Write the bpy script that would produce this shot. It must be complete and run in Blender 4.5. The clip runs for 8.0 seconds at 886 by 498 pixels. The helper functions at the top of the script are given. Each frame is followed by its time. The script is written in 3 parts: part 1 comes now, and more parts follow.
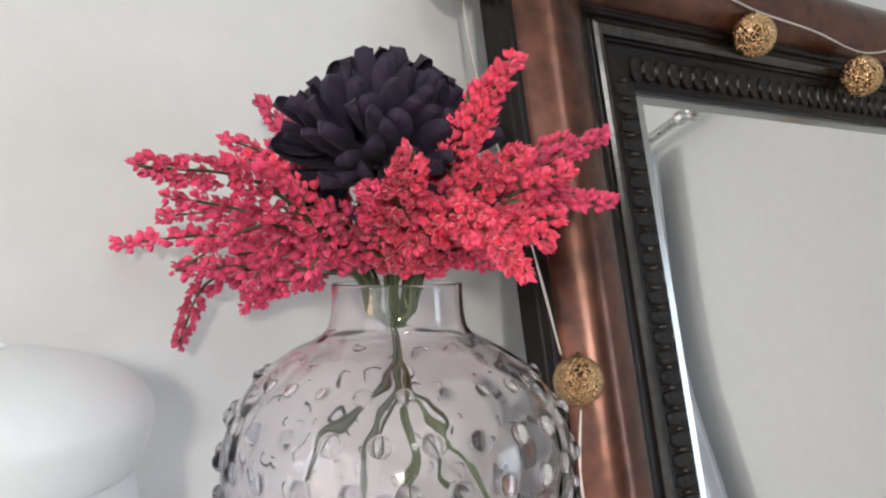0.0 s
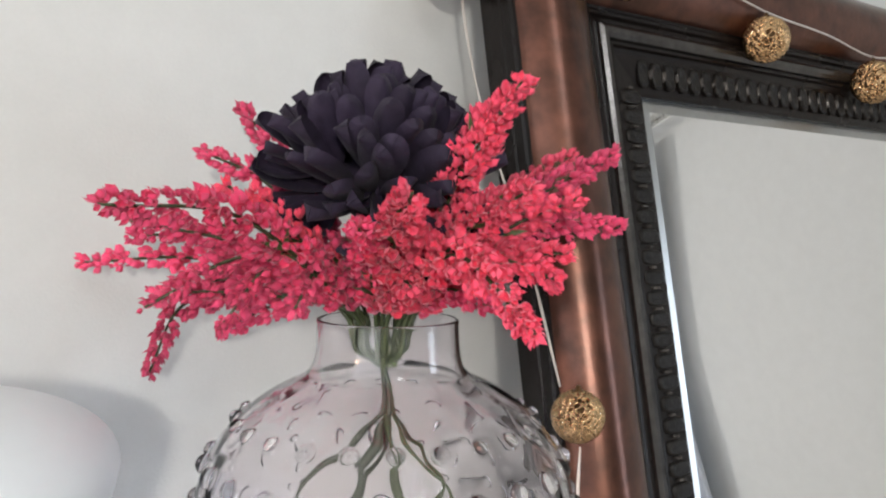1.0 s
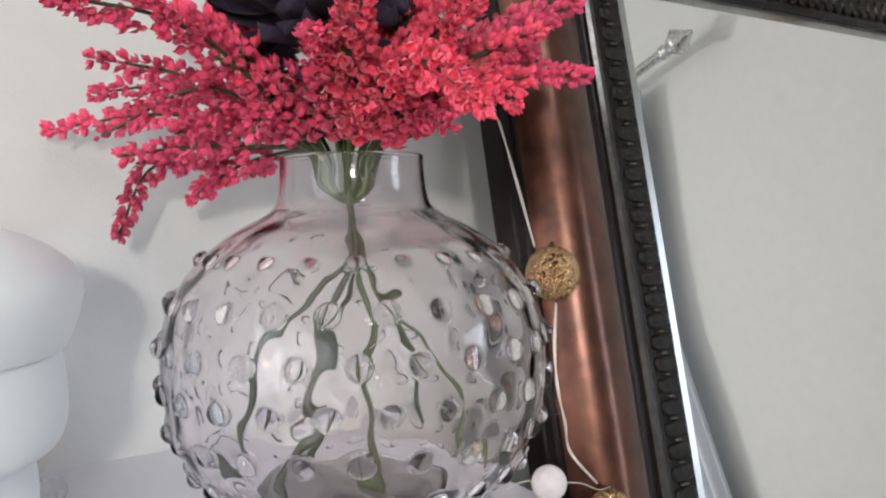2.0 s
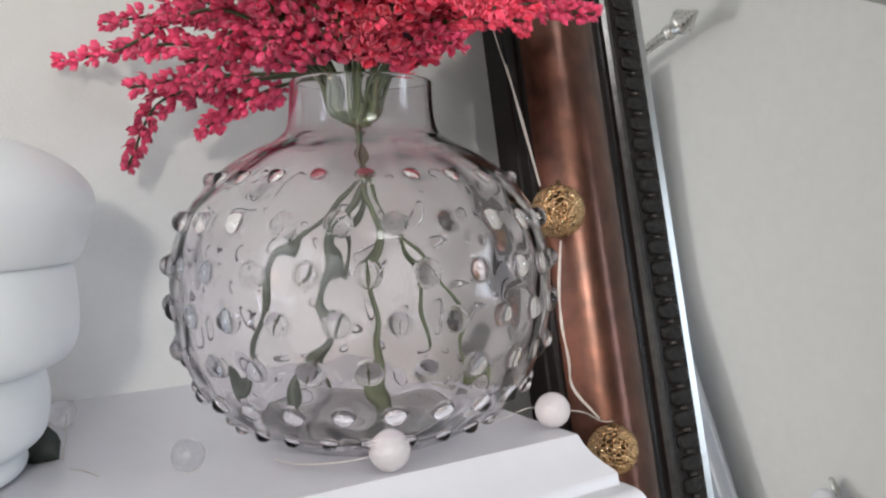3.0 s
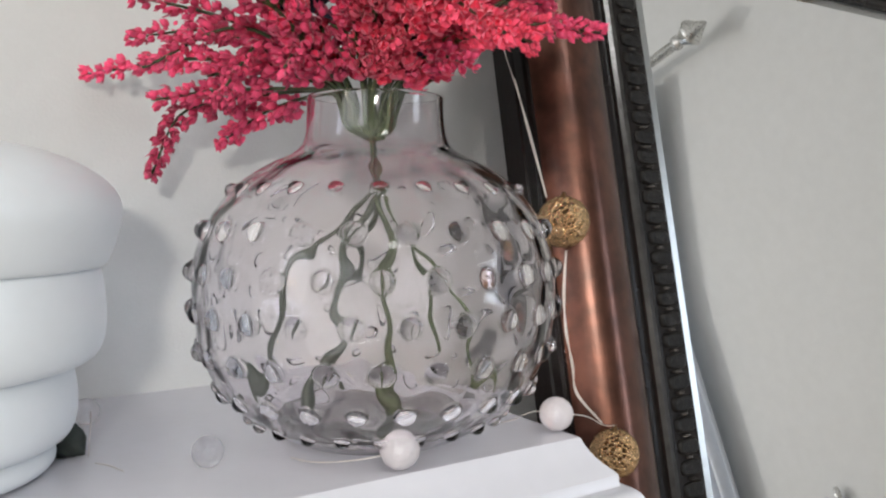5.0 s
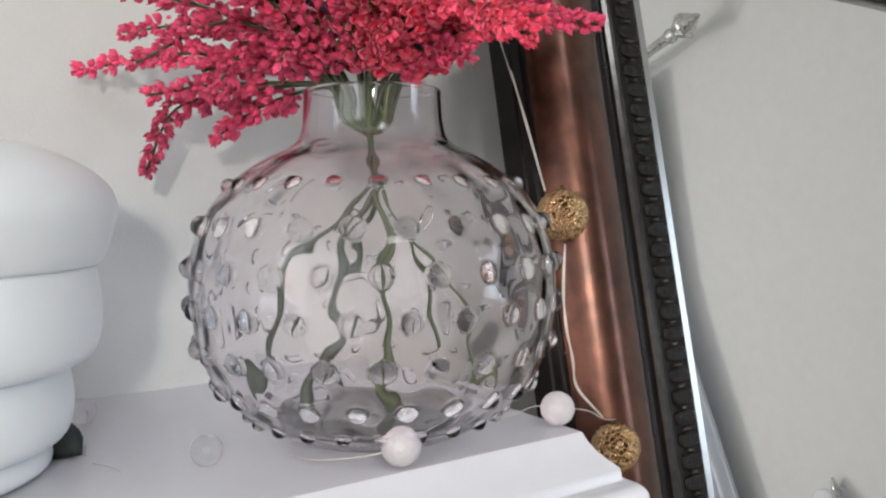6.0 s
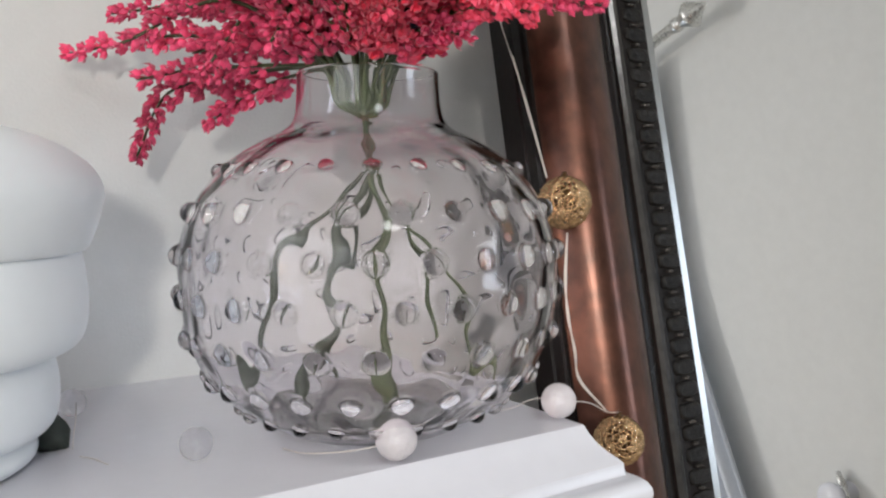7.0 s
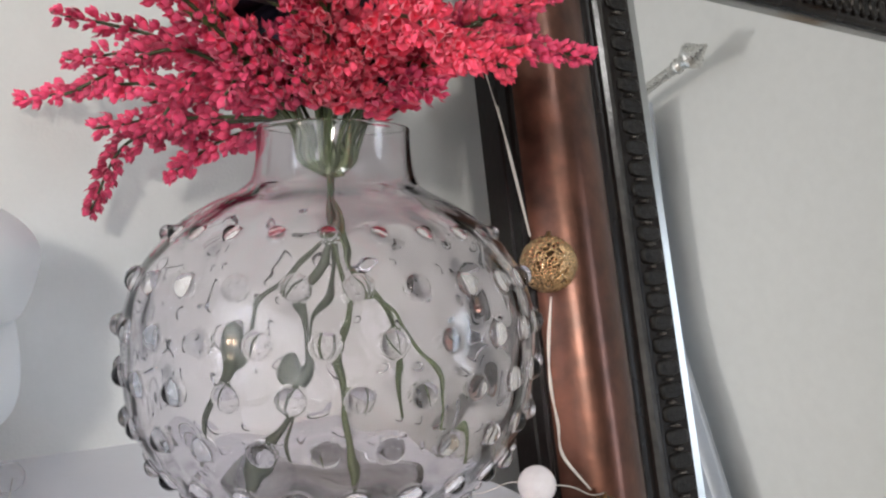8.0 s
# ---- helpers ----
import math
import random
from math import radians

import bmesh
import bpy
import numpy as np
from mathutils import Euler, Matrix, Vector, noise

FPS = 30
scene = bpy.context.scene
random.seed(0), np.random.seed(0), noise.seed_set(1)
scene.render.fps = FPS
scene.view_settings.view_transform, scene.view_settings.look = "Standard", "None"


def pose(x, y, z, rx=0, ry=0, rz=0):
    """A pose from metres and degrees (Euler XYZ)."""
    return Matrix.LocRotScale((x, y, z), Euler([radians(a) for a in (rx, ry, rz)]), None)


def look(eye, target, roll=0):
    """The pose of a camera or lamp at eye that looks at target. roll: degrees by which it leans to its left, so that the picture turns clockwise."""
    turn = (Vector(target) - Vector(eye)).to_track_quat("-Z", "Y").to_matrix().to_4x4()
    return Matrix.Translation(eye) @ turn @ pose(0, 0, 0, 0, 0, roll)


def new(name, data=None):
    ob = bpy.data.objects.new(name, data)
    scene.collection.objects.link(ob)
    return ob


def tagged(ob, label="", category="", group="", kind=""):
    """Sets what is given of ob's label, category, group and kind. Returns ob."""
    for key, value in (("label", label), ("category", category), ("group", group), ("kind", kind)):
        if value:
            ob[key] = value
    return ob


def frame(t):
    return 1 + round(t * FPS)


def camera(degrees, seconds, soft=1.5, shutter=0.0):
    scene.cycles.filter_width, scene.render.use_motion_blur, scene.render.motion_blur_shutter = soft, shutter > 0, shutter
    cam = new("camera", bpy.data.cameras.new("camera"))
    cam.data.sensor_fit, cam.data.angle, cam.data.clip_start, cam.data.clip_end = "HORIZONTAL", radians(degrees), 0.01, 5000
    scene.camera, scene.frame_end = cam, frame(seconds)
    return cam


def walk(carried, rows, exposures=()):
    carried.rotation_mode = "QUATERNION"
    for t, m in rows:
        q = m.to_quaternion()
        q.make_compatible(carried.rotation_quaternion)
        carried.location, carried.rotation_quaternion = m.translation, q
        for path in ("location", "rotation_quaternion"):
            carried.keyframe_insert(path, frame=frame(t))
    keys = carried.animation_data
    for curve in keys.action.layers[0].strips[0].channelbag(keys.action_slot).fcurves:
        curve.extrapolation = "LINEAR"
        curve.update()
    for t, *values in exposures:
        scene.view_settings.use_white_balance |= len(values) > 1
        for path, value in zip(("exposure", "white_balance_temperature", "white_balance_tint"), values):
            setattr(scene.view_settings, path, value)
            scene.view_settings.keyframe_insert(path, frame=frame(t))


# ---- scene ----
cam = camera(56.9, 8.0, soft=2.2)
PATH = [
    (0, (-0.2660, -0.4620, 1.4380), (0.8280, 1.2120, 1.4280), -0.40),
    (0.5, (-0.2470, -0.4260, 1.4860), (0.8840, 1.2210, 1.4170), 0.60),
    (1, (-0.2480, -0.4210, 1.4740), (0.8780, 1.2300, 1.3980), 0.80),
    (1.5, (-0.2540, -0.4290, 1.4230), (0.8730, 1.2230, 1.3700), 1.20),
    (2, (-0.2300, -0.4340, 1.3830), (0.8900, 1.2190, 1.2770), -1.20),
    (2.2, (-0.2280, -0.4310, 1.3700), (0.8860, 1.2250, 1.2450), -1.00),
    (3.3, (-0.2440, -0.4440, 1.3420), (0.8770, 1.2080, 1.2230), -0.20),
    (3.5, (-0.2490, -0.4490, 1.3430), (0.8810, 1.1990, 1.2460), 0.30),
    (4, (-0.2550, -0.4580, 1.3470), (0.8760, 1.1900, 1.2650), 0.60),
    (4.5, (-0.2500, -0.4560, 1.3470), (0.8520, 1.2090, 1.2410), 0.00),
    (6, (-0.2500, -0.4490, 1.3460), (0.8630, 1.2080, 1.2250), -0.60),
    (6.5, (-0.2380, -0.4390, 1.3380), (0.8650, 1.2180, 1.1500), -1.00),
    (7, (-0.2380, -0.4390, 1.3420), (0.8640, 1.2240, 1.2030), -0.60),
    (7.5, (-0.2170, -0.4220, 1.3450), (0.8890, 1.2410, 1.2270), -0.60),
    (8, (-0.2010, -0.4170, 1.3600), (0.8970, 1.2530, 1.3000), 0.20),
]
walk(cam, [(t, look(eye, target, roll)) for t, eye, target, roll in PATH], exposures=((0, 0.0), (1.5, 0.0), (3.3, -0.13), (7.5, -0.13), (8, -0.06)))

# ---- light ----
world = bpy.data.worlds.new("world")
scene.world = world
world.use_nodes = True
wn = world.node_tree.nodes
sky = wn.new("ShaderNodeTexSky")
sky.sky_type, sky.sun_disc = "NISHITA", False
sky.sun_elevation, sky.sun_rotation = radians(35), radians(250)
wn["Background"].inputs["Strength"].default_value = 0.12
world.node_tree.links.new(sky.outputs[0], wn["Background"].inputs["Color"])


def area_lamp(name, eye, target, sx, sy, watts, colour):
    data = bpy.data.lights.new(name, "AREA")
    data.shape, data.size, data.size_y, data.energy, data.color = "RECTANGLE", sx, sy, watts, colour
    ob = new(name, data)
    ob.matrix_world = look(eye, target)
    return ob


area_lamp("lamp_light", (-1.02, -1.95, 1.76), (0.55, -0.25, 1.45), 0.13, 0.13, 19, (1.0, 0.955, 0.87))
area_lamp("east_window_light", (1.60, -1.66, 1.50), (0.0, -0.9, 1.4), 0.55, 0.95, 12, (0.74, 0.85, 1.0))
# broad fill added on the west side, no window is built there
area_lamp("west_window_light", (-2.30, -1.25, 1.55), (0.5, -0.9, 1.4), 2.3, 2.2, 42, (0.93, 0.955, 1.0))
area_lamp("side_lamp_light", (-1.70, -0.40, 1.50), (-0.25, 0.05, 1.34), 0.14, 0.14, 2.0, (1.0, 0.60, 0.34))
# soft overhead fill added for brightness, the ceiling has no fitting
area_lamp("ceiling_light", (-0.3, -1.6, 2.52), (-0.3, -1.6, 0.0), 0.4, 0.4, 8, (0.93, 0.96, 1.0))

# ---- materials ----


def material(name, colour, rough=0.5, metal=0.0, grain=0.0, scale=60.0, bump=0.0, bump_scale=200.0, stain=0.0,
             sheen=0.0, coat=0.0, spec=0.5, random_value=0.0, stretch=(1, 1, 1), rough_var=0.0):
    m = bpy.data.materials.new(name)
    m.use_nodes = True
    nt = m.node_tree
    n, l = nt.nodes, nt.links
    b = n["Principled BSDF"]
    b.inputs["Base Color"].default_value = (*colour, 1)
    b.inputs["Roughness"].default_value = rough
    b.inputs["Metallic"].default_value = metal
    b.inputs["Specular IOR Level"].default_value = spec
    b.inputs["Sheen Weight"].default_value = sheen
    b.inputs["Coat Weight"].default_value = coat
    b.inputs["Coat Roughness"].default_value = 0.08
    tc = n.new("ShaderNodeTexCoord")
    mp = n.new("ShaderNodeMapping")
    mp.inputs["Scale"].default_value = stretch
    l.new(tc.outputs["Object"], mp.inputs["Vector"])
    hsv = n.new("ShaderNodeHueSaturation")
    hsv.inputs["Color"].default_value = (*colour, 1)
    value = n.new("ShaderNodeMath")
    value.operation = "ADD"
    value.inputs[0].default_value = 1.0
    value.inputs[1].default_value = 0.0
    total = value
    for amount, sc, detail in ((grain, scale, 4.0), (stain, scale * 0.12, 3.0)):
        if not amount:
            continue
        t = n.new("ShaderNodeTexNoise")
        t.inputs["Scale"].default_value, t.inputs["Detail"].default_value = sc, detail
        l.new(mp.outputs[0], t.inputs["Vector"])
        r = n.new("ShaderNodeMapRange")
        r.inputs["From Min"].default_value, r.inputs["From Max"].default_value = 0.3, 0.7
        r.inputs["To Min"].default_value, r.inputs["To Max"].default_value = -amount, amount
        l.new(t.outputs["Fac"], r.inputs["Value"])
        a = n.new("ShaderNodeMath")
        a.operation = "ADD"
        l.new(total.outputs[0], a.inputs[0])
        l.new(r.outputs[0], a.inputs[1])
        total = a
        if rough_var:
            rr = n.new("ShaderNodeMapRange")
            rr.inputs["To Min"].default_value, rr.inputs["To Max"].default_value = rough - rough_var, rough + rough_var
            l.new(t.outputs["Fac"], rr.inputs["Value"])
            l.new(rr.outputs[0], b.inputs["Roughness"])
    if random_value:
        for source in (n.new("ShaderNodeObjectInfo").outputs["Random"], n.new("ShaderNodeNewGeometry").outputs["Random Per Island"]):
            r = n.new("ShaderNodeMapRange")
            r.inputs["To Min"].default_value, r.inputs["To Max"].default_value = -random_value, random_value
            l.new(source, r.inputs["Value"])
            a = n.new("ShaderNodeMath")
            a.operation = "ADD"
            l.new(total.outputs[0], a.inputs[0])
            l.new(r.outputs[0], a.inputs[1])
            total = a
    l.new(total.outputs[0], hsv.inputs["Value"])
    l.new(hsv.outputs[0], b.inputs["Base Color"])
    if bump:
        t = n.new("ShaderNodeTexNoise")
        t.inputs["Scale"].default_value, t.inputs["Detail"].default_value = bump_scale, 3.0
        l.new(mp.outputs[0], t.inputs["Vector"])
        bp = n.new("ShaderNodeBump")
        bp.inputs["Strength"].default_value, bp.inputs["Distance"].default_value = bump, 0.002
        l.new(t.outputs["Fac"], bp.inputs["Height"])
        l.new(bp.outputs[0], b.inputs["Normal"])
    return m


def glass_material(name, colour, rough=0.0, ior=1.47, bump=0.0, bump_scale=60.0):
    m = material(name, colour, rough, bump=bump, bump_scale=bump_scale)
    b = m.node_tree.nodes["Principled BSDF"]
    b.inputs["Transmission Weight"].default_value = 1.0
    b.inputs["IOR"].default_value = ior
    return m


M_WALL = material("wall_paint", (0.605, 0.61, 0.60), 0.7, grain=0.012, scale=300, stain=0.02, bump=0.12, bump_scale=420)
M_WHITE = material("white_gloss_paint", (0.632, 0.634, 0.680), 0.26, grain=0.01, scale=90, stain=0.015, bump=0.03, bump_scale=60, rough_var=0.02)
M_CERAMIC = material("white_ceramic", (0.71, 0.745, 0.77), 0.33, grain=0.008, scale=120, stain=0.01, bump=0.03, bump_scale=150, rough_var=0.05)
M_GLASS = glass_material("clear_vase_glass", (0.962, 0.938, 0.960), 0.0, 1.42, bump=0.06, bump_scale=28)
M_CRACKLE = glass_material("crackled_clear_resin", (0.97, 0.93, 0.955), 0.14, 1.35, bump=0.45, bump_scale=300)
M_CRACKLE.node_tree.nodes["Principled BSDF"].inputs["Transmission Weight"].default_value = 0.55
M_CLEAR = glass_material("clear_resin", (0.985, 0.975, 0.985), 0.50, 1.10, bump=0.5, bump_scale=420)
M_COPPER = material("brushed_copper_leaf", (0.098, 0.038, 0.024), 0.32, 0.88, grain=0.30, scale=60, stain=0.34, bump=0.10, bump_scale=160, rough_var=0.07, coat=0.35)
M_COPPER.node_tree.nodes["Principled BSDF"].inputs["Coat Roughness"].default_value = 0.27
M_DARK = material("dark_bronze_lacquer", (0.006, 0.004, 0.0035), 0.27, 0.0, grain=0.3, scale=70, stain=0.25, bump=0.15, bump_scale=180, rough_var=0.05, spec=0.2)
M_FILLET = material("worn_silver_fillet", (0.085, 0.080, 0.077), 0.20, 0.9, grain=0.25, scale=120, stain=0.2, bump=0.1, bump_scale=200, rough_var=0.06)
M_ORNAMENT = material("dark_bronze_ornament", (0.008, 0.0065, 0.0055), 0.36, 0.0, grain=0.4, scale=240, bump=0.6, bump_scale=420, random_value=0.15, spec=0.25)
# lighter bronze, glints on the frame put into the colour
M_GLINT = material("rubbed_bronze_edge", (0.060, 0.053, 0.048), 0.26, 0.5, grain=0.5, scale=240, bump=0.4, bump_scale=420, random_value=0.35)
M_MIRROR = material("silvered_mirror", (0.93, 0.937, 0.945), 0.015, 1.0)
M_BEVEL = material("bevelled_mirror_edge", (0.40, 0.405, 0.40), 0.30, 1.0, grain=0.05, scale=120, bump=0.12, bump_scale=90)
M_GOLD = material("gold_filigree_metal", (0.53, 0.355, 0.195), 0.11, 1.0, grain=0.35, scale=260, stain=0.3, bump=0.2, bump_scale=620, rough_var=0.06)
M_LINER = material("tarnished_brass", (0.10, 0.055, 0.022), 0.35, 0.7, grain=0.3, scale=250)
M_WIRE = material("clear_cord", (0.55, 0.51, 0.47), 0.3, 0.2, grain=0.1, scale=400, bump=0.2, bump_scale=900)
M_PINK = material("deep_pink_fabric_petal", (0.73, 0.057, 0.158), 0.60, grain=0.10, scale=320, stain=0.15, random_value=0.22, sheen=0.2)
M_CORAL = material("coral_fabric_petal", (0.77, 0.070, 0.142), 0.60, grain=0.10, scale=320, stain=0.15, random_value=0.20, sheen=0.2)
M_STEM = material("green_plastic_stem", (0.040, 0.054, 0.020), 0.42, grain=0.25, scale=180, bump=0.2, bump_scale=600, random_value=0.15)
# darker green for some of the stems inside the vase
M_STEM_DARK = material("dark_green_plastic_stem", (0.026, 0.033, 0.020), 0.45, grain=0.3, scale=120, bump=0.2, bump_scale=600, random_value=0.2)
M_OLIVE = material("olive_green_leaf", (0.070, 0.098, 0.032), 0.5, grain=0.2, scale=180, bump=0.2, bump_scale=500, random_value=0.15)
M_BLACK = material("black_plum_silk_petal", (0.023, 0.016, 0.033), 0.68, grain=0.22, scale=160, stain=0.2, bump=0.25, bump_scale=700, random_value=0.25, sheen=0.05, spec=0.2, stretch=(1, 1, 0.25))
M_FLOOR = material("pale_oak_floor", (0.50, 0.43, 0.35), 0.4, grain=0.2, scale=14, stain=0.15, bump=0.1, stretch=(0.2, 2, 1), random_value=0.08)
M_CURTAIN = material("pale_blue_curtain", (0.64, 0.68, 0.74), 0.8, grain=0.05, scale=500, stain=0.04, bump=0.15, bump_scale=900)
M_STEEL = material("brushed_nickel", (0.62, 0.62, 0.60), 0.28, 1.0, grain=0.05, scale=200, rough_var=0.05)
M_CEIL = material("ceiling_paint", (0.80, 0.80, 0.78), 0.8, grain=0.01, scale=200, bump=0.05)
M_LEAF = material("black_green_fabric_leaf", (0.012, 0.018, 0.014), 0.6, grain=0.3, scale=200, bump=0.2, bump_scale=600)

# ---- mesh helpers ----


def mesh_object(name, verts, faces, mat, parent=None, smooth=True, label=""):
    me = bpy.data.meshes.new(name)
    me.from_pydata([tuple(v) for v in verts], [], faces)
    me.update()
    if smooth:
        me.shade_smooth()
    for m in (mat if isinstance(mat, (list, tuple)) else (mat,)):
        me.materials.append(m)
    ob = new(name, me)
    if parent is not None:
        ob.parent = parent
    return tagged(ob, label=label)


def part(name, bm, mat, parent=None, label="", smooth=True):
    me = bpy.data.meshes.new(name)
    bm.normal_update()
    bm.to_mesh(me)
    bm.free()
    if smooth:
        me.shade_smooth()
    me.materials.append(mat)
    ob = new(name, me)
    if parent is not None:
        ob.parent = parent
    return tagged(ob, label=label)


def empty(name, at=(0, 0, 0)):
    ob = new(name)
    ob.empty_display_size = 0.02
    ob.location = at
    return ob


def lathe(profile, steps=64, closed=False):
    """Vertices and faces of a profile of (radius, height) turned round z."""
    verts, faces = [], []
    count = len(profile)
    for i in range(steps):
        a = 2 * math.pi * i / steps
        for r, z in profile:
            verts.append((r * math.cos(a), r * math.sin(a), z))
    for i in range(steps):
        j = (i + 1) % steps
        for k in range(count if closed else count - 1):
            k2 = (k + 1) % count
            faces.append((i * count + k, j * count + k, j * count + k2, i * count + k2))
    return verts, faces


def smooth_line(points, steps):
    """Catmull-Rom through the points, with that many samples for each span."""
    pts = [Vector(p) for p in points]
    pts = [pts[0] * 2 - pts[1]] + pts + [pts[-1] * 2 - pts[-2]]
    out = []
    for i in range(1, len(pts) - 2):
        p0, p1, p2, p3 = pts[i - 1:i + 3]
        for s in range(steps):
            t = s / steps
            out.append(0.5 * (2 * p1 + (p2 - p0) * t + (2 * p0 - 5 * p1 + 4 * p2 - p3) * t ** 2 + (3 * p1 - p0 - 3 * p2 + p3) * t ** 3))
    out.append(pts[-2])
    return out


def tube(points, radius, sides=8, taper=1.0):
    """Vertices and faces of a round tube along points."""
    verts, faces = [], []
    n = len(points)
    side = None
    for i, p in enumerate(points):
        d = (points[min(i + 1, n - 1)] - points[max(i - 1, 0)]).normalized()
        if side is None:
            side = d.orthogonal().normalized()
        side = (side - d * side.dot(d)).normalized()
        up = d.cross(side)
        r = radius * (1 + (taper - 1) * i / max(1, n - 1))
        for k in range(sides):
            a = 2 * math.pi * k / sides
            verts.append(p + side * (r * math.cos(a)) + up * (r * math.sin(a)))
    for i in range(n - 1):
        for k in range(sides):
            k2 = (k + 1) % sides
            faces.append((i * sides + k, i * sides + k2, (i + 1) * sides + k2, (i + 1) * sides + k))
    faces.append(tuple(range(sides))[::-1])
    faces.append(tuple((n - 1) * sides + k for k in range(sides)))
    return verts, faces


def box(bm, x0, x1, y0, y1, z0, z1):
    vs = [bm.verts.new((x, y, z)) for x in (x0, x1) for y in (y0, y1) for z in (z0, z1)]
    for f in ((0, 1, 3, 2), (4, 6, 7, 5), (0, 4, 5, 1), (2, 3, 7, 6), (0, 2, 6, 4), (1, 5, 7, 3)):
        bm.faces.new([vs[i] for i in f])


# ---- room ----
X0, X1, Y0, Y1, TOP = -2.4, 1.68, -3.2, 0.20, 2.6
SHELF = 1.20


def slab(name, dims, mat, label, category):
    bm = bmesh.new()
    box(bm, *dims)
    return tagged(part(name, bm, mat, smooth=False), label, category, kind="structure")


slab("floor", (X0, X1, Y0, Y1, -0.1, 0.0), M_FLOOR, "pale oak plank floor of the room", "floor")
slab("ceiling", (X0, X1, Y0, Y1, TOP, TOP + 0.1), M_CEIL, "flat white painted ceiling", "ceiling")
slab("wall_north", (X0 - 0.1, X1 + 0.1, Y1, Y1 + 0.1, -0.1, TOP + 0.1), M_WALL, "pale warm grey painted wall behind the shelf", "wall")
slab("wall_south", (X0 - 0.1, X1 + 0.1, Y0 - 0.1, Y0, -0.1, TOP + 0.1), M_WALL, "pale warm grey painted wall of the room", "wall")
slab("wall_west", (X0 - 0.1, X0, Y0, Y1, -0.1, TOP + 0.1), M_WALL, "pale warm grey painted side wall", "wall")
slab("wall_east", (X1, X1 + 0.1, Y0, Y1, -0.1, TOP + 0.1), M_WALL, "pale warm grey painted wall with the curtain rod", "wall")

# ---- mantel shelf ----
mantel = tagged(empty("mantel_shelf", (-0.55, 0.06, 0)), "white gloss painted mantel shelf with stepped moulding", "shelf", kind="structure")


def mantel_parts():
    x0, xe, yf = -1.2, 0.102, -0.078
    # moulding: outward step and height below the top, swept round the front and the right end
    prof = [(0.0, 0.0)]
    prof += [(0.0006, -0.0006), (0.003, -0.006), (0.0065, -0.0115), (0.011, -0.0165), (0.0155, -0.0205), (0.0172, -0.0225), (0.0178, -0.0285), (0.0186, -0.0295)]
    for k in range(9):
        a = radians(80 - 20 * k)
        prof.append((0.0186 + 0.0112 * max(0.0, math.cos(a)), -0.0405 + 0.0112 * math.sin(a)))
    prof += [(0.0186, -0.0525), (0.0175, -0.0605), (0.010, -0.0655), (0.003, -0.082), (0.0, -0.085)]
    verts, faces = [], []
    cols = [lambda d: (x0, yf - d), lambda d: (xe + d, yf - d), lambda d: (xe + d, Y1)]
    for c in cols:
        for d, h in prof:
            x, y = c(d)
            verts.append((x + 0.55, y - 0.06, SHELF + h))
    n = len(prof)
    for c in range(2):
        for k in range(n - 1):
            faces.append((c * n + k, c * n + k + 1, (c + 1) * n + k + 1, (c + 1) * n + k))
    ob = mesh_object("moulding", verts, faces, M_WHITE, mantel)
    ob.data.set_sharp_from_angle(angle=radians(34))
    bm = bmesh.new()
    box(bm, x0 + 0.55, xe + 0.55, yf - 0.06, Y1 - 0.06, SHELF - 0.084, SHELF)
    part("top", bm, M_WHITE, mantel, smooth=False)
    bm = bmesh.new()
    box(bm, x0 + 0.55, xe + 0.55 - 0.012, yf - 0.048, Y1 - 0.06, 0.0, SHELF - 0.084)
    part("body", bm, M_WHITE, mantel, smooth=False)


mantel_parts()

# ---- glass vase ----
ROWS_OF_NUBS = [(1.3555, 0.0), (1.332, 0.5), (1.308, 0.0), (1.2845, 0.5), (1.260, 0.0), (1.236, 0.5), (1.2175, 0.0)]
NUBS = 24
NUB_TURN = radians(-90 - 27.5)


NUB_RADIUS = 0.0062


def nub_size(z):
    return NUB_RADIUS * (0.74 if z > 1.35 else 0.72 if z < 1.225 else 0.9 if z < 1.25 else 1.0)


